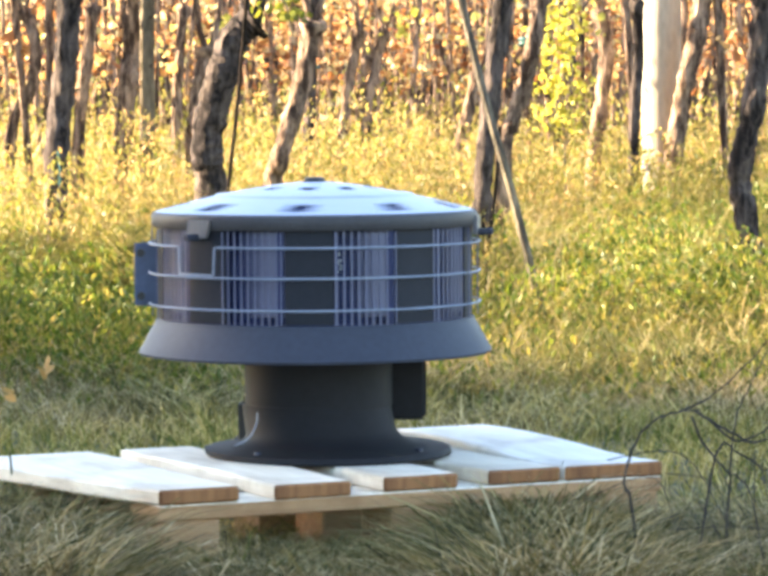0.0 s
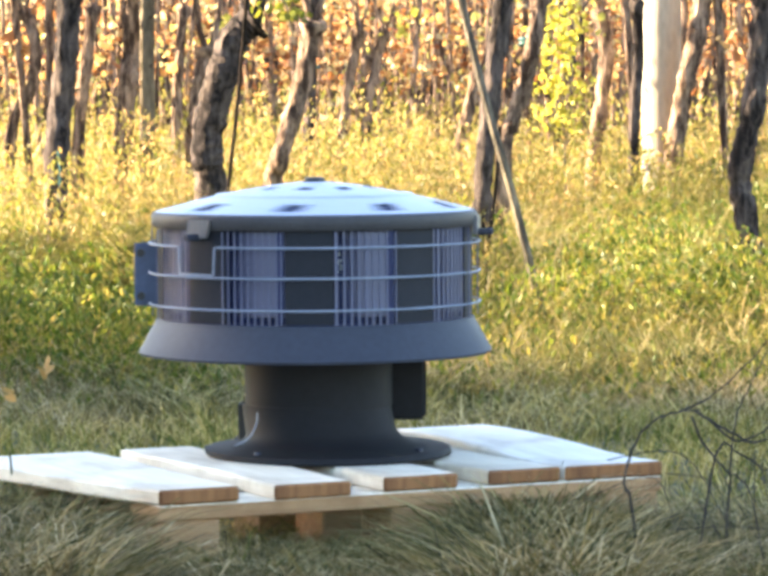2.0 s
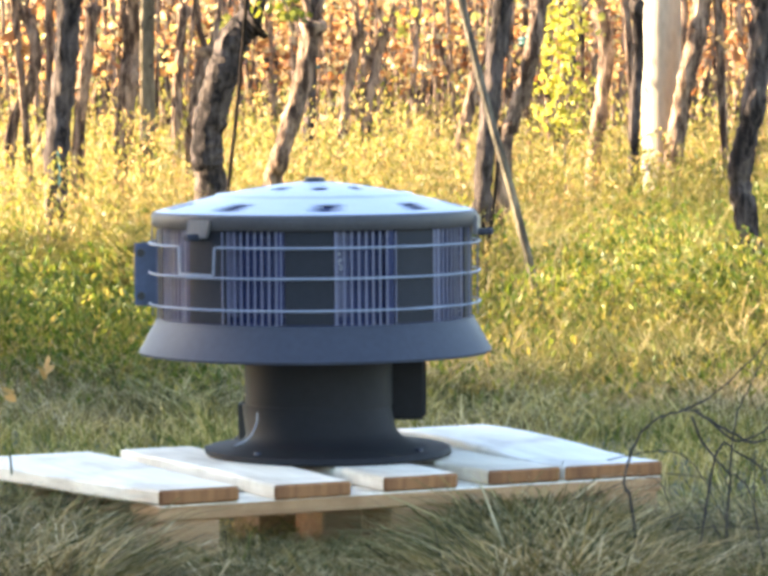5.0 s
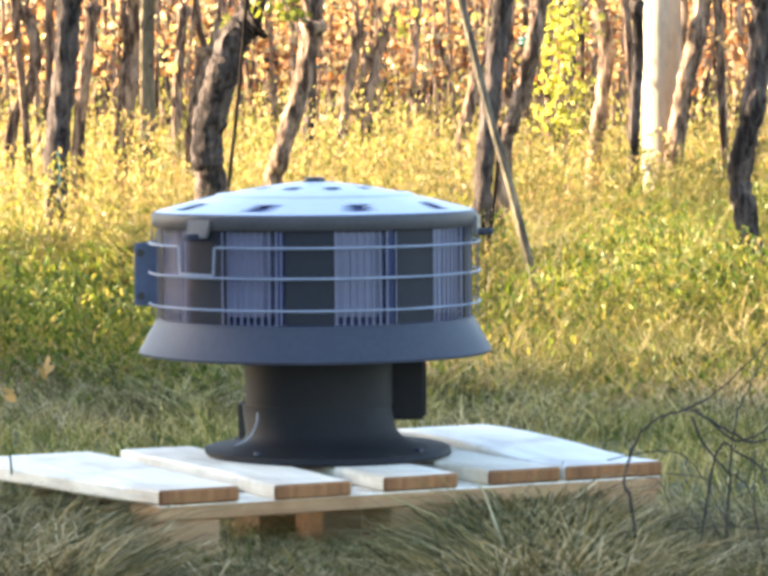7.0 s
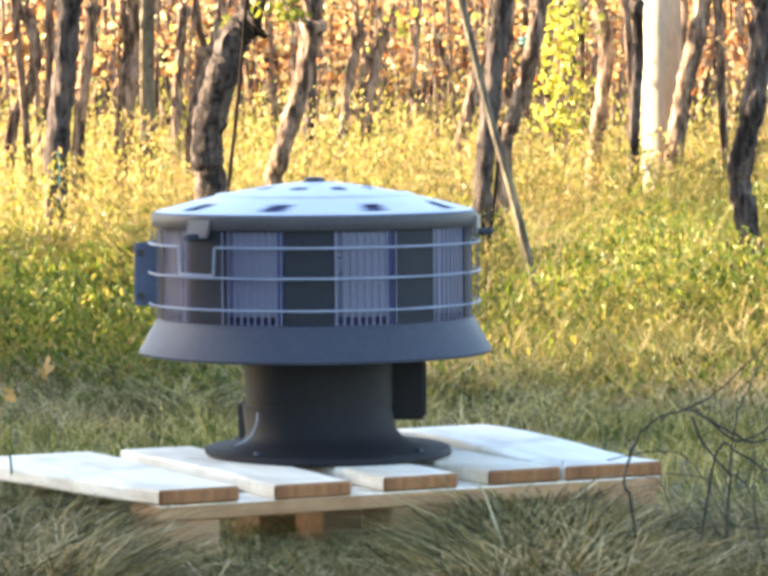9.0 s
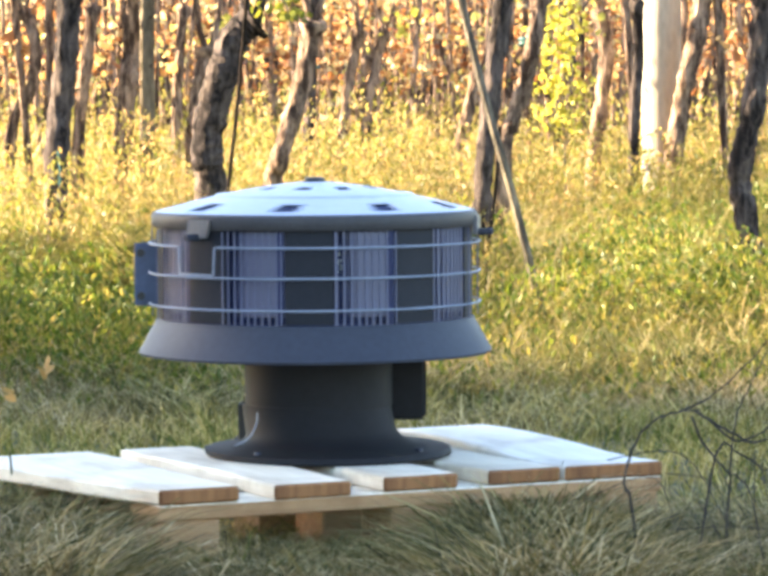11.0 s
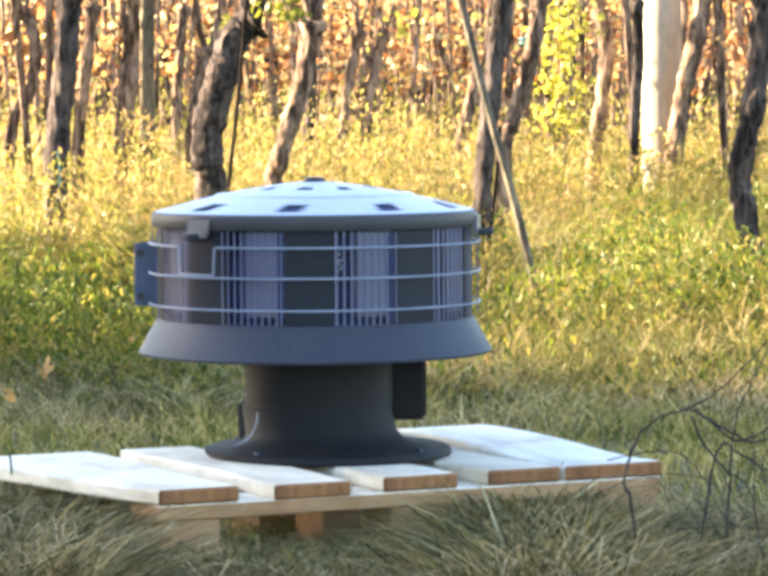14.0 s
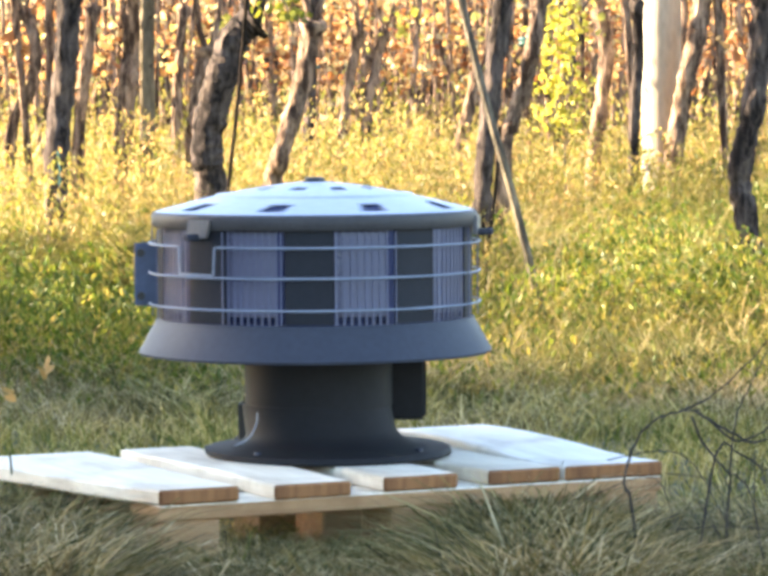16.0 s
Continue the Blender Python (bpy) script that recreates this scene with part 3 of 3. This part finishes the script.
def posts():
    bm = revolve([(0.0, -0.05), (0.0655, -0.05), (0.066, 0.0), (0.064, 1.85), (0.058, 1.9), (0.0, 1.905)], 20, closed=False)
    tagged(part("vineyard_post", bm, M_POST, None, "", pose(0.934, 11.39, 0), smooth=True), "pale round vineyard post in the sun", "post")
    stake = holder("wooden_stake", pose(-0.789, 11.28, 0, 0, 0, 25), "grey sawn wooden vine stake", "stake")
    part("shaft", box(0.044, 0.03, 1.7, 0.003, (0, 0, 0.83)), M_STAKE, stake)
    for z in (0.78, 0.94):
        part("nail", box(0.008, 0.006, 0.008, 0.001, (0.006, -0.017, z)), M_ROD, stake)
    pts = smooth_path([Vector((0.150, 8.43, 1.09)), Vector((0.184, 8.43, 0.952)), Vector((0.245, 8.43, 0.697)), Vector((0.301, 8.43, 0.502)), Vector((0.340, 8.43, 0.356)), Vector((0.381, 8.43, 0.19)), Vector((0.43, 8.43, 0.0))], 6)
    rng = random.Random(3)
    tagged(part("leaning_stick", tube_into(bmesh.new(), pts, [0.0092 + 0.003 * i / len(pts) for i in range(len(pts))], 8, 0.08, rng), M_STICK, None, smooth=True), "weathered stick leaning in the tall grass", "stick")
    pts = smooth_path([Vector((-0.360, 8.98, 1.0)), Vector((-0.371, 8.98, 0.855)), Vector((-0.391, 8.98, 0.634)), Vector((-0.414, 8.98, 0.425)), Vector((-0.44, 8.98, 0.0))], 4)
    tagged(part("metal_rod", tube_into(bmesh.new(), pts, [0.0055] * len(pts), 8), M_ROD, None, smooth=True), "thin rusty metal rod beside a vine", "rod")
    pts = smooth_path([Vector((0.31, 9.00, 0.60)), Vector((0.299, 9.00, 0.451)), Vector((0.283, 9.00, 0.307)), Vector((0.273, 9.00, 0.182)), Vector((0.27, 9.00, 0))], 4)
    tagged(part("metal_rod", tube_into(bmesh.new(), pts, [0.005] * len(pts), 8), M_ROD, None, smooth=True), "thin dark rod beside a vine", "rod")
    for x, y, z, r in ((0.407, 9.53, 0.835, 0.028), (0.407, 9.53, 0.822, 0.027), (-0.285, 13.58, 0.8, 0.03), (0.33, 9.09, 0.965, 0.03)):
        pts = [Vector((r * math.cos(a * 0.5236), r * math.sin(a * 0.5236), 0.004 * math.sin(a))) for a in range(12)]
        tagged(part("vine_tie", tube_into(bmesh.new(), pts, [0.004] * 12, 6, closed=True), M_TIE, None, "", pose(x, y, z, 0, 8, 0), smooth=True), "teal plastic tie round a vine trunk", "tie")
    pts = smooth_path([Vector((-0.884, 9.165, 0.53)), Vector((-0.880, 9.155, 0.50)), Vector((-0.877, 9.150, 0.47)), Vector((-0.879, 9.150, 0.435))], 4)
    tagged(part("vine_tie", tube_into(bmesh.new(), pts, [0.0035] * len(pts), 6), M_TIE, None, smooth=True), "loose end of a teal vine tie", "tie")


def leafy_shoots():
    rng = random.Random(31)
    for x, y, z, h, n, label in ((-0.258, 8.98, 0.917, 0.039, 42, "yellow-green vine leaves hanging from a cane"), (0.56, 10.62, 0.78, 0.21, 400, "sunlit pale yellow leafy vine shoot"), (0.10, 13.58, 0.98, 0.06, 24, "yellow vine leaves on a cane"), (-0.62, 13.58, 0.95, 0.05, 20, "yellow vine leaves on a cane")):
        cen = [(rng.gauss(0, 0.045), rng.gauss(0, 0.03), rng.uniform(-h, h)) for _ in range(n)]
        siz = [rng.uniform(0.011, 0.026) if n > 100 else rng.uniform(0.018, 0.036) for _ in range(n)]
        shoot = holder("vine_shoot", pose(x, y, z), label, "shoot")
        pts = smooth_path([Vector((0.02, 0, -max(h, 0.1) - (0.5 if h > 0.1 else 0))), Vector((0, 0, 0)), Vector((-0.01, 0, h)), Vector((0.03, 0, h + 0.25))], 4)
        part("stem", tube_into(bmesh.new(), pts, [0.003] * len(pts), 6), M_STICK, shoot, smooth=True)
        ob = part("foliage", leaf_mesh("foliage", cen, siz, M_LEAF_G if h < 0.04 else M_LEAF_Y, rng, 0.9), None, shoot)
        ob["kind"] = "stuff"




def fallen_leaves():
    rng = random.Random(77)
    for x, y, z in ((-0.729, 7.25, 0.105), (-0.716, 7.22, 0.090), (-0.738, 7.24, 0.082), (-0.742, 6.60, 0.100), (-0.730, 6.58, 0.085), (0.224, 7.50, 0.10), (0.236, 7.48, 0.085), (0.215, 7.52, 0.12)):
        me = leaf_mesh("fallen_leaf", [(0, 0, 0)], [rng.uniform(0.024, 0.036)], M_LEAF, rng, 0.9)
        tagged(part("fallen_leaf", me, None, None, "", pose(x, y, z)), "orange fallen vine leaf caught in the grass", "leaf", "fallen leaves")


near_vines()
far_vines()
posts()
leafy_shoots()
fallen_leaves()


# ---- dead brush beside the pallet ----
def brush():
    rng = random.Random(8)
    pile = holder("brush_pile", pose(0.42, 4.38, 0), "dark dead twigs arching out of the grass", "twigs")
    base = Vector((0.42, 4.38, 0))
    for y, r, line in [
        (4.33, 0.0027, [(0.330, 0.0), (0.321, 0.144), (0.308, 0.179), (0.319, 0.217), (0.336, 0.252), (0.369, 0.269), (0.408, 0.272)]),
        (4.35, 0.0019, [(0.38, 0.267), (0.428, 0.294), (0.465, 0.329), (0.5, 0.364)]),
        (4.35, 0.0023, [(0.399, 0.27), (0.441, 0.246), (0.473, 0.23), (0.517, 0.227), (0.6, 0.1), (0.63, 0.0)]),
        (4.27, 0.0020, [(0.389, 0.27), (0.408, 0.232), (0.433, 0.201), (0.465, 0.169), (0.5, 0.0)]),
        (4.38, 0.0017, [(0.44, 0.0), (0.45, 0.15), (0.457, 0.253), (0.476, 0.298), (0.494, 0.333), (0.51, 0.362)]),
        (4.38, 0.0020, [(0.40, 0.0), (0.432, 0.208), (0.463, 0.211), (0.496, 0.189), (0.521, 0.185), (0.6, 0.0)]),
        (4.43, 0.0020, [(0.424, 0.254), (0.463, 0.222), (0.501, 0.235), (0.527, 0.247), (0.62, 0.2), (0.66, 0.0)]),
    ]:
        pts = smooth_path([Vector((x, y + rng.uniform(-0.015, 0.015), z)) - base for x, z in line], 5)
        for q in pts[1:-1]:
            q += Vector((rng.uniform(-0.0014, 0.0014), 0, rng.uniform(-0.0014, 0.0014)))
        part("twig", tube_into(bmesh.new(), pts, [r * (0.85 - 0.45 * i / len(pts)) for i in range(len(pts))], 6, 0.18, rng), M_TWIG, pile, smooth=True)
    for _ in range(46):
        p = Vector((rng.uniform(0.03, 0.26), rng.uniform(-0.1, 0.3), 0))
        q = p + Vector((rng.uniform(-0.1, 0.1), rng.uniform(-0.05, 0.05), rng.uniform(0.07, 0.23)))
        e = q + Vector((rng.uniform(-0.17, 0.17), rng.uniform(-0.05, 0.05), rng.uniform(-0.09, 0.03)))
        pts = smooth_path([p, p.lerp(q, 0.5) + Vector((rng.uniform(-0.02, 0.02), 0, 0)), q, e], 4)
        part("twig", tube_into(bmesh.new(), pts, [rng.uniform(0.0004, 0.0009)] * len(pts), 5), M_TWIG, pile, smooth=True)


brush()


# ---- grass and weeds ----
def blades(name, count, place, height, width, mat, seed, label, lean=0.5):
    """count blades; place(rng) gives (x, y) or None, height(rng, x, y) the length."""
    rng = random.Random(seed)
    verts, faces = [], []
    k = 0
    for _ in range(count):
        spot = place(rng)
        if spot is None:
            continue
        x, y = spot
        h = height(rng, x, y)
        w = width * rng.uniform(0.6, 1.4)
        a = rng.uniform(0, 6.283)
        ca, sa = math.cos(a), math.sin(a)
        l = h * lean * rng.uniform(0.2, 1.6)
        b = rng.uniform(0, 6.283)
        lx, ly = math.cos(b) * l, math.sin(b) * l
        for t, ww in ((0.0, 1.0), (0.45, 0.8), (0.8, 0.5)):
            cx, cy, cz = x + lx * t * t, y + ly * t * t, h * (t - 0.28 * t * t * lean) - 0.01
            verts.append((cx - ca * w * ww, cy - sa * w * ww, cz))
            verts.append((cx + ca * w * ww, cy + sa * w * ww, cz))
        verts.append((x + lx * 1.1, y + ly * 1.1, h * (1 - 0.36 * lean) - 0.01))
        faces += [(k, k + 1, k + 3, k + 2), (k + 2, k + 3, k + 5, k + 4), (k + 4, k + 5, k + 6)]
        k += 7
    return tagged(part(name, from_arrays(name, verts, faces, mat), None), label, "grass", kind="stuff")


def in_pallet(x, y, grow=0.0):
    a = radians(PALLET_TURN)
    dx, dy = x - CORNER.x, y - CORNER.y
    u, v = dx * math.cos(a) + dy * math.sin(a), -dx * math.sin(a) + dy * math.cos(a)
    return -grow < u < PL + grow and -grow < v < PW + grow


def tuft(x, y, s):
    """Uneven growth over the ground, 0 to 1."""
    return min(1.0, max(0.0, 0.5 + 0.9 * noise.noise(Vector((x * s, y * s, 3.7)))))


def lawn_place(rng):
    y = 3.3 + 5.0 * rng.random()
    x = rng.uniform(-1, 1) * (0.123 * y + 0.35)
    if in_pallet(x, y, 0.012):
        return None
    if rng.random() > 0.35 + tuft(x, y, 5):
        return None
    return x, y


def lawn_height(rng, x, y):
    h = 0.035 + 0.10 * tuft(x, y, 4) * rng.random() ** 0.8
    if rng.random() < 0.05:
        h *= 1.6
    return h


def fringe_place(rng):
    y = 4.08 + 0.85 * rng.random()
    x = rng.uniform(-1, 1) * (0.116 * y + 0.2)
    if in_pallet(x, y, 0.012) or (x > -0.303 and y > 4.56 + (x + 0.303) * 0.50):
        return None
    if rng.random() > 0.4 + tuft(x, y, 6):
        return None
    return x, y


def fringe_height(rng, x, y):
    cover = 0.118 + 0.075 * min(1, max(0, (x - 0.04) / 0.12)) + 0.075 * min(1, max(0, (-0.335 - x) / 0.06)) - 0.045 * min(1, max(0, (x - 0.27) / 0.06))
    h = cover * (0.45 + 0.75 * rng.random())
    if rng.random() < 0.015:
        h *= 1.35
    return h


def under_place(rng):
    x, y = rng.uniform(-0.56, 0.42), rng.uniform(4.5, 5.4)
    return (x, y) if in_pallet(x, y, -0.01) else None


def under_height(rng, x, y):
    return 0.04 + 0.05 * rng.random()


def verge_place(rng):
    y = 6.6 + 1.8 * rng.random()
    x = rng.uniform(-1.3, 1.3)
    return (x, y) if rng.random() < 0.3 + tuft(x, y, 3) else None


def verge_height(rng, x, y):
    return (0.05 + 0.16 * rng.random() * (0.4 + tuft(x, y, 5))) * min(1.0, 0.45 + (y - 6.6) * 0.5)


def meadow_place(rng):
    y = 7.3 + 3.7 * rng.random()
    x = rng.uniform(-1, 1) * (0.123 * y + 0.5)
    if rng.random() > 0.3 + tuft(x, y, 3):
        return None
    return x, y


def tall_place(rng):
    spot = meadow_place(rng)
    return None if spot and spot[1] < 8.7 and rng.random() < 0.55 else spot


def meadow_height(rng, x, y):
    return min(1.0, 0.25 + (y - 7.3) * 0.6) * (0.10 + 0.38 * rng.random() ** 0.7 * (0.5 + tuft(x, y, 2.5)))


def row_place(rng):
    """The rank growth under the wires, thickest towards the west."""
    if rng.random() < 0.45:
        return rng.uniform(-1.35, -0.42), rng.uniform(8.5, 9.05)
    return rng.uniform(-1.4, 1.4), rng.uniform(10.2, 11.2)


def row_height(rng, x, y):
    return (0.40 if y < 9.5 else 0.46) * (0.55 + 0.6 * rng.random() * (0.4 + tuft(x, y, 2.5)))


def tuft_place(rng):
    x, y = rng.uniform(-0.05, 1.3), rng.uniform(7.25, 8.1)
    return (x, y) if rng.random() < tuft(x, y, 7) else None


def curl_place(rng):
    return -0.41 + rng.gauss(0, 0.05), 6.9 + rng.gauss(0, 0.08)


def green_place(rng):
    return 0.50 + rng.gauss(0, 0.04), 4.35 + rng.gauss(0, 0.08)


def far_place(rng):
    y = 10.8 + 29 * rng.random() ** 1.25
    return rng.uniform(-1, 1) * (0.123 * y + 0.5), y


def far_height(rng, x, y):
    return 0.16 + 0.50 * rng.random() * (0.45 + tuft(x, y, 1.5))


blades("short_grass", 46000, lawn_place, lawn_height, 0.0018, M_TURF, 51, "shaded lawn grass, half dry and matted", 0.9)
blades("short_grass", 19000, fringe_place, fringe_height, 0.0017, M_STRAW, 54, "uncut dry straw-coloured grass round the pallet", 1.05)
blades("short_grass", 26000, fringe_place, fringe_height, 0.0019, M_GRASS, 58, "uncut green and brown grass round the pallet", 1.05)
blades("short_grass", 9000, under_place, under_height, 0.0015, M_TURF, 56, "matted dead grass under the pallet", 1.0)
blades("short_grass", 26000, verge_place, verge_height, 0.0018, M_STRAW, 57, "pale dry grass at the edge of the lawn", 1.0)
blades("tall_grass", 36000, meadow_place, lambda r, x, y: 0.62 * meadow_height(r, x, y), 0.0017, M_GREENGRASS, 55, "green undergrowth along the vine row", 0.9)
blades("tall_grass", 50000, tall_place, meadow_height, 0.0014, M_MEADOW, 52, "tall sunlit yellowing grass along the vine row", 0.7)
blades("tall_grass", 22000, row_place, row_height, 0.0022, M_MEADOW, 59, "rank yellow grass under the vine wires", 0.6)
blades("short_grass", 6000, tuft_place, verge_height, 0.0019, M_STRAW, 68, "pale dry tufts at the edge of the meadow", 1.0)
blades("short_grass", 260, curl_place, lambda r, x, y: 0.07 + 0.12 * r.random(), 0.0022, M_STRAW, 69, "curled grey dead stalks behind the fan", 1.3)
blades("short_grass", 500, green_place, lambda r, x, y: 0.05 + 0.09 * r.random(), 0.003, M_LUSH, 60, "bright green tuft beside the dead twigs", 0.8)
blades("tall_grass", 90000, far_place, far_height, 0.003, M_MEADOW, 53, "tall yellow grass between the far vine rows", 0.7)


def weed_leaves(name, count, y0, y1, grow, size, mat, seed, label):
    rng = random.Random(seed)
    cen, siz = [], []
    while len(cen) < count:
        y = y0 + (y1 - y0) * rng.random()
        x = rng.uniform(-1, 1) * (0.123 * y + 0.5)
        g = tuft(x + 9, y, 2.2)
        if rng.random() > 0.05 + g or (y < 8.0 and x > -0.35 and rng.random() < 0.8):
            continue
        top = grow * (0.35 + g) * min(1.0, 0.3 + (y - y0) * 0.9)
        cen.append((x, y, 0.02 + top * rng.random() ** 0.7))
        siz.append(size * rng.uniform(0.4, 1.4))
    tagged(part(name, leaf_mesh(name, cen, siz, mat, rng, 0.8, 0.42), None), label, "weeds", kind="stuff")


weed_leaves("weeds", 60000, 7.2, 10.8, 0.30, 0.0145, M_WEED, 61, "leafy green weeds in the vine row")
weed_leaves("weeds", 22000, 7.05, 9.2, 0.27, 0.019, M_LUSH, 63, "lush green weeds at the foot of the vines")
weed_leaves("weeds", 16000, 10.8, 26.0, 0.30, 0.036, M_WEED, 62, "leafy weeds between the far vine rows")


def leaf_patch(count, xs, ys, grow, size, mat, seed, label):
    """Rank growth of even height over one patch of ground."""
    rng = random.Random(seed)
    cen, siz = [], []
    while len(cen) < count:
        x, y = rng.uniform(*xs), rng.uniform(*ys)
        g = tuft(x + 4, y, 3.5)
        if rng.random() > 0.25 + g:
            continue
        cen.append((x, y, 0.03 + grow * (0.55 + 0.6 * g) * rng.random() ** 0.75))
        siz.append(size * rng.uniform(0.5, 1.5))
    tagged(part("weeds", leaf_mesh("weeds", cen, siz, mat, rng, 0.9, 0.4), None), label, "weeds", kind="stuff")


leaf_patch(6500, (-1.3, -0.5), (8.6, 9.05), 0.44, 0.016, M_GOLD, 64, "tall yellowing weeds round the vine trunks")
leaf_patch(24000, (-1.5, 1.5), (10.3, 11.15), 0.53, 0.016, M_GOLD, 65, "tall yellowing weeds under the second row")
leaf_patch(2600, (0.72, 1.25), (10.95, 11.27), 0.56, 0.016, M_GOLD, 70, "yellow weeds at the foot of the pale post")
leaf_patch(17000, (-1.9, 1.9), (12.2, 13.4), 0.60, 0.020, M_GOLD, 66, "golden weeds under the third row")
leaf_patch(17000, (-2.3, 2.3), (14.5, 17.5), 0.68, 0.026, M_GOLD, 67, "golden weeds between the far rows")


def far_hedge():
    """The vineyard's far end: a tangle of rows too far to tell apart."""
    rng = random.Random(71)
    cen, siz = [], []
    for _ in range(12000):
        y = rng.uniform(40.5, 45)
        cen.append((rng.uniform(-1, 1) * (0.123 * y + 3), y, 3.2 * rng.random() ** 1.1))
        siz.append(rng.uniform(0.12, 0.3))
    tagged(part("far_vines", leaf_mesh("far_vines", cen, siz, M_LEAF, rng, 0.9), None), "far autumn vineyard foliage in orange and yellow", "vines", kind="stuff")


far_hedge()

# ---- the rotor slows down through the clip ----
SEEN = [(0.0, -4.4), (0.5, -5.0), (1.0, 5.1), (1.5, -6.9), (2.0, -7.7), (2.5, 6.2), (3.0, -6.1), (3.5, -1.8), (4.0, 12.0), (6.5, -2.4), (7.0, 19.6), (7.5, 21.9), (8.0, -6.8),
        (8.5, -14.2), (9.0, -13.9), (11.5, 0.2), (12.0, 11.3), (12.5, 9.1), (13.0, 10.4), (13.5, -0.8), (14.0, -7.5), (14.5, 11.8), (15.0, -3.0), (15.5, 7.9), (16.0, -14.4)]


def spin_rate(t):
    """Degrees a second while the fan runs down."""
    return 502.0 - 24.68 * t + 0.289 * t * t


def motions():
    turn = [SEEN[0]]
    for t, a in SEEN[1:]:
        t0, a0 = turn[-1]
        want = a0 + spin_rate((t0 + t) / 2) * (t - t0)
        turn.append((t, a + PITCH * round((want - a) / PITCH)))
    rows = []
    for (t0, a0), (t1, a1) in zip(turn, turn[1:]):
        n = round((t1 - t0) / 0.1)
        run = [spin_rate(t0 + (t1 - t0) * (k + 0.5) / n) for k in range(n)]
        done = 0.0
        for k in range(n):
            rows.append((t0 + (t1 - t0) * k / n, a0 + (a1 - a0) * done / sum(run)))
            done += run[k]
    rows.append(turn[-1])
    walk(ROTOR, [(t, pose(0, 0, 0, 0, 0, a)) for t, a in rows])


motions()
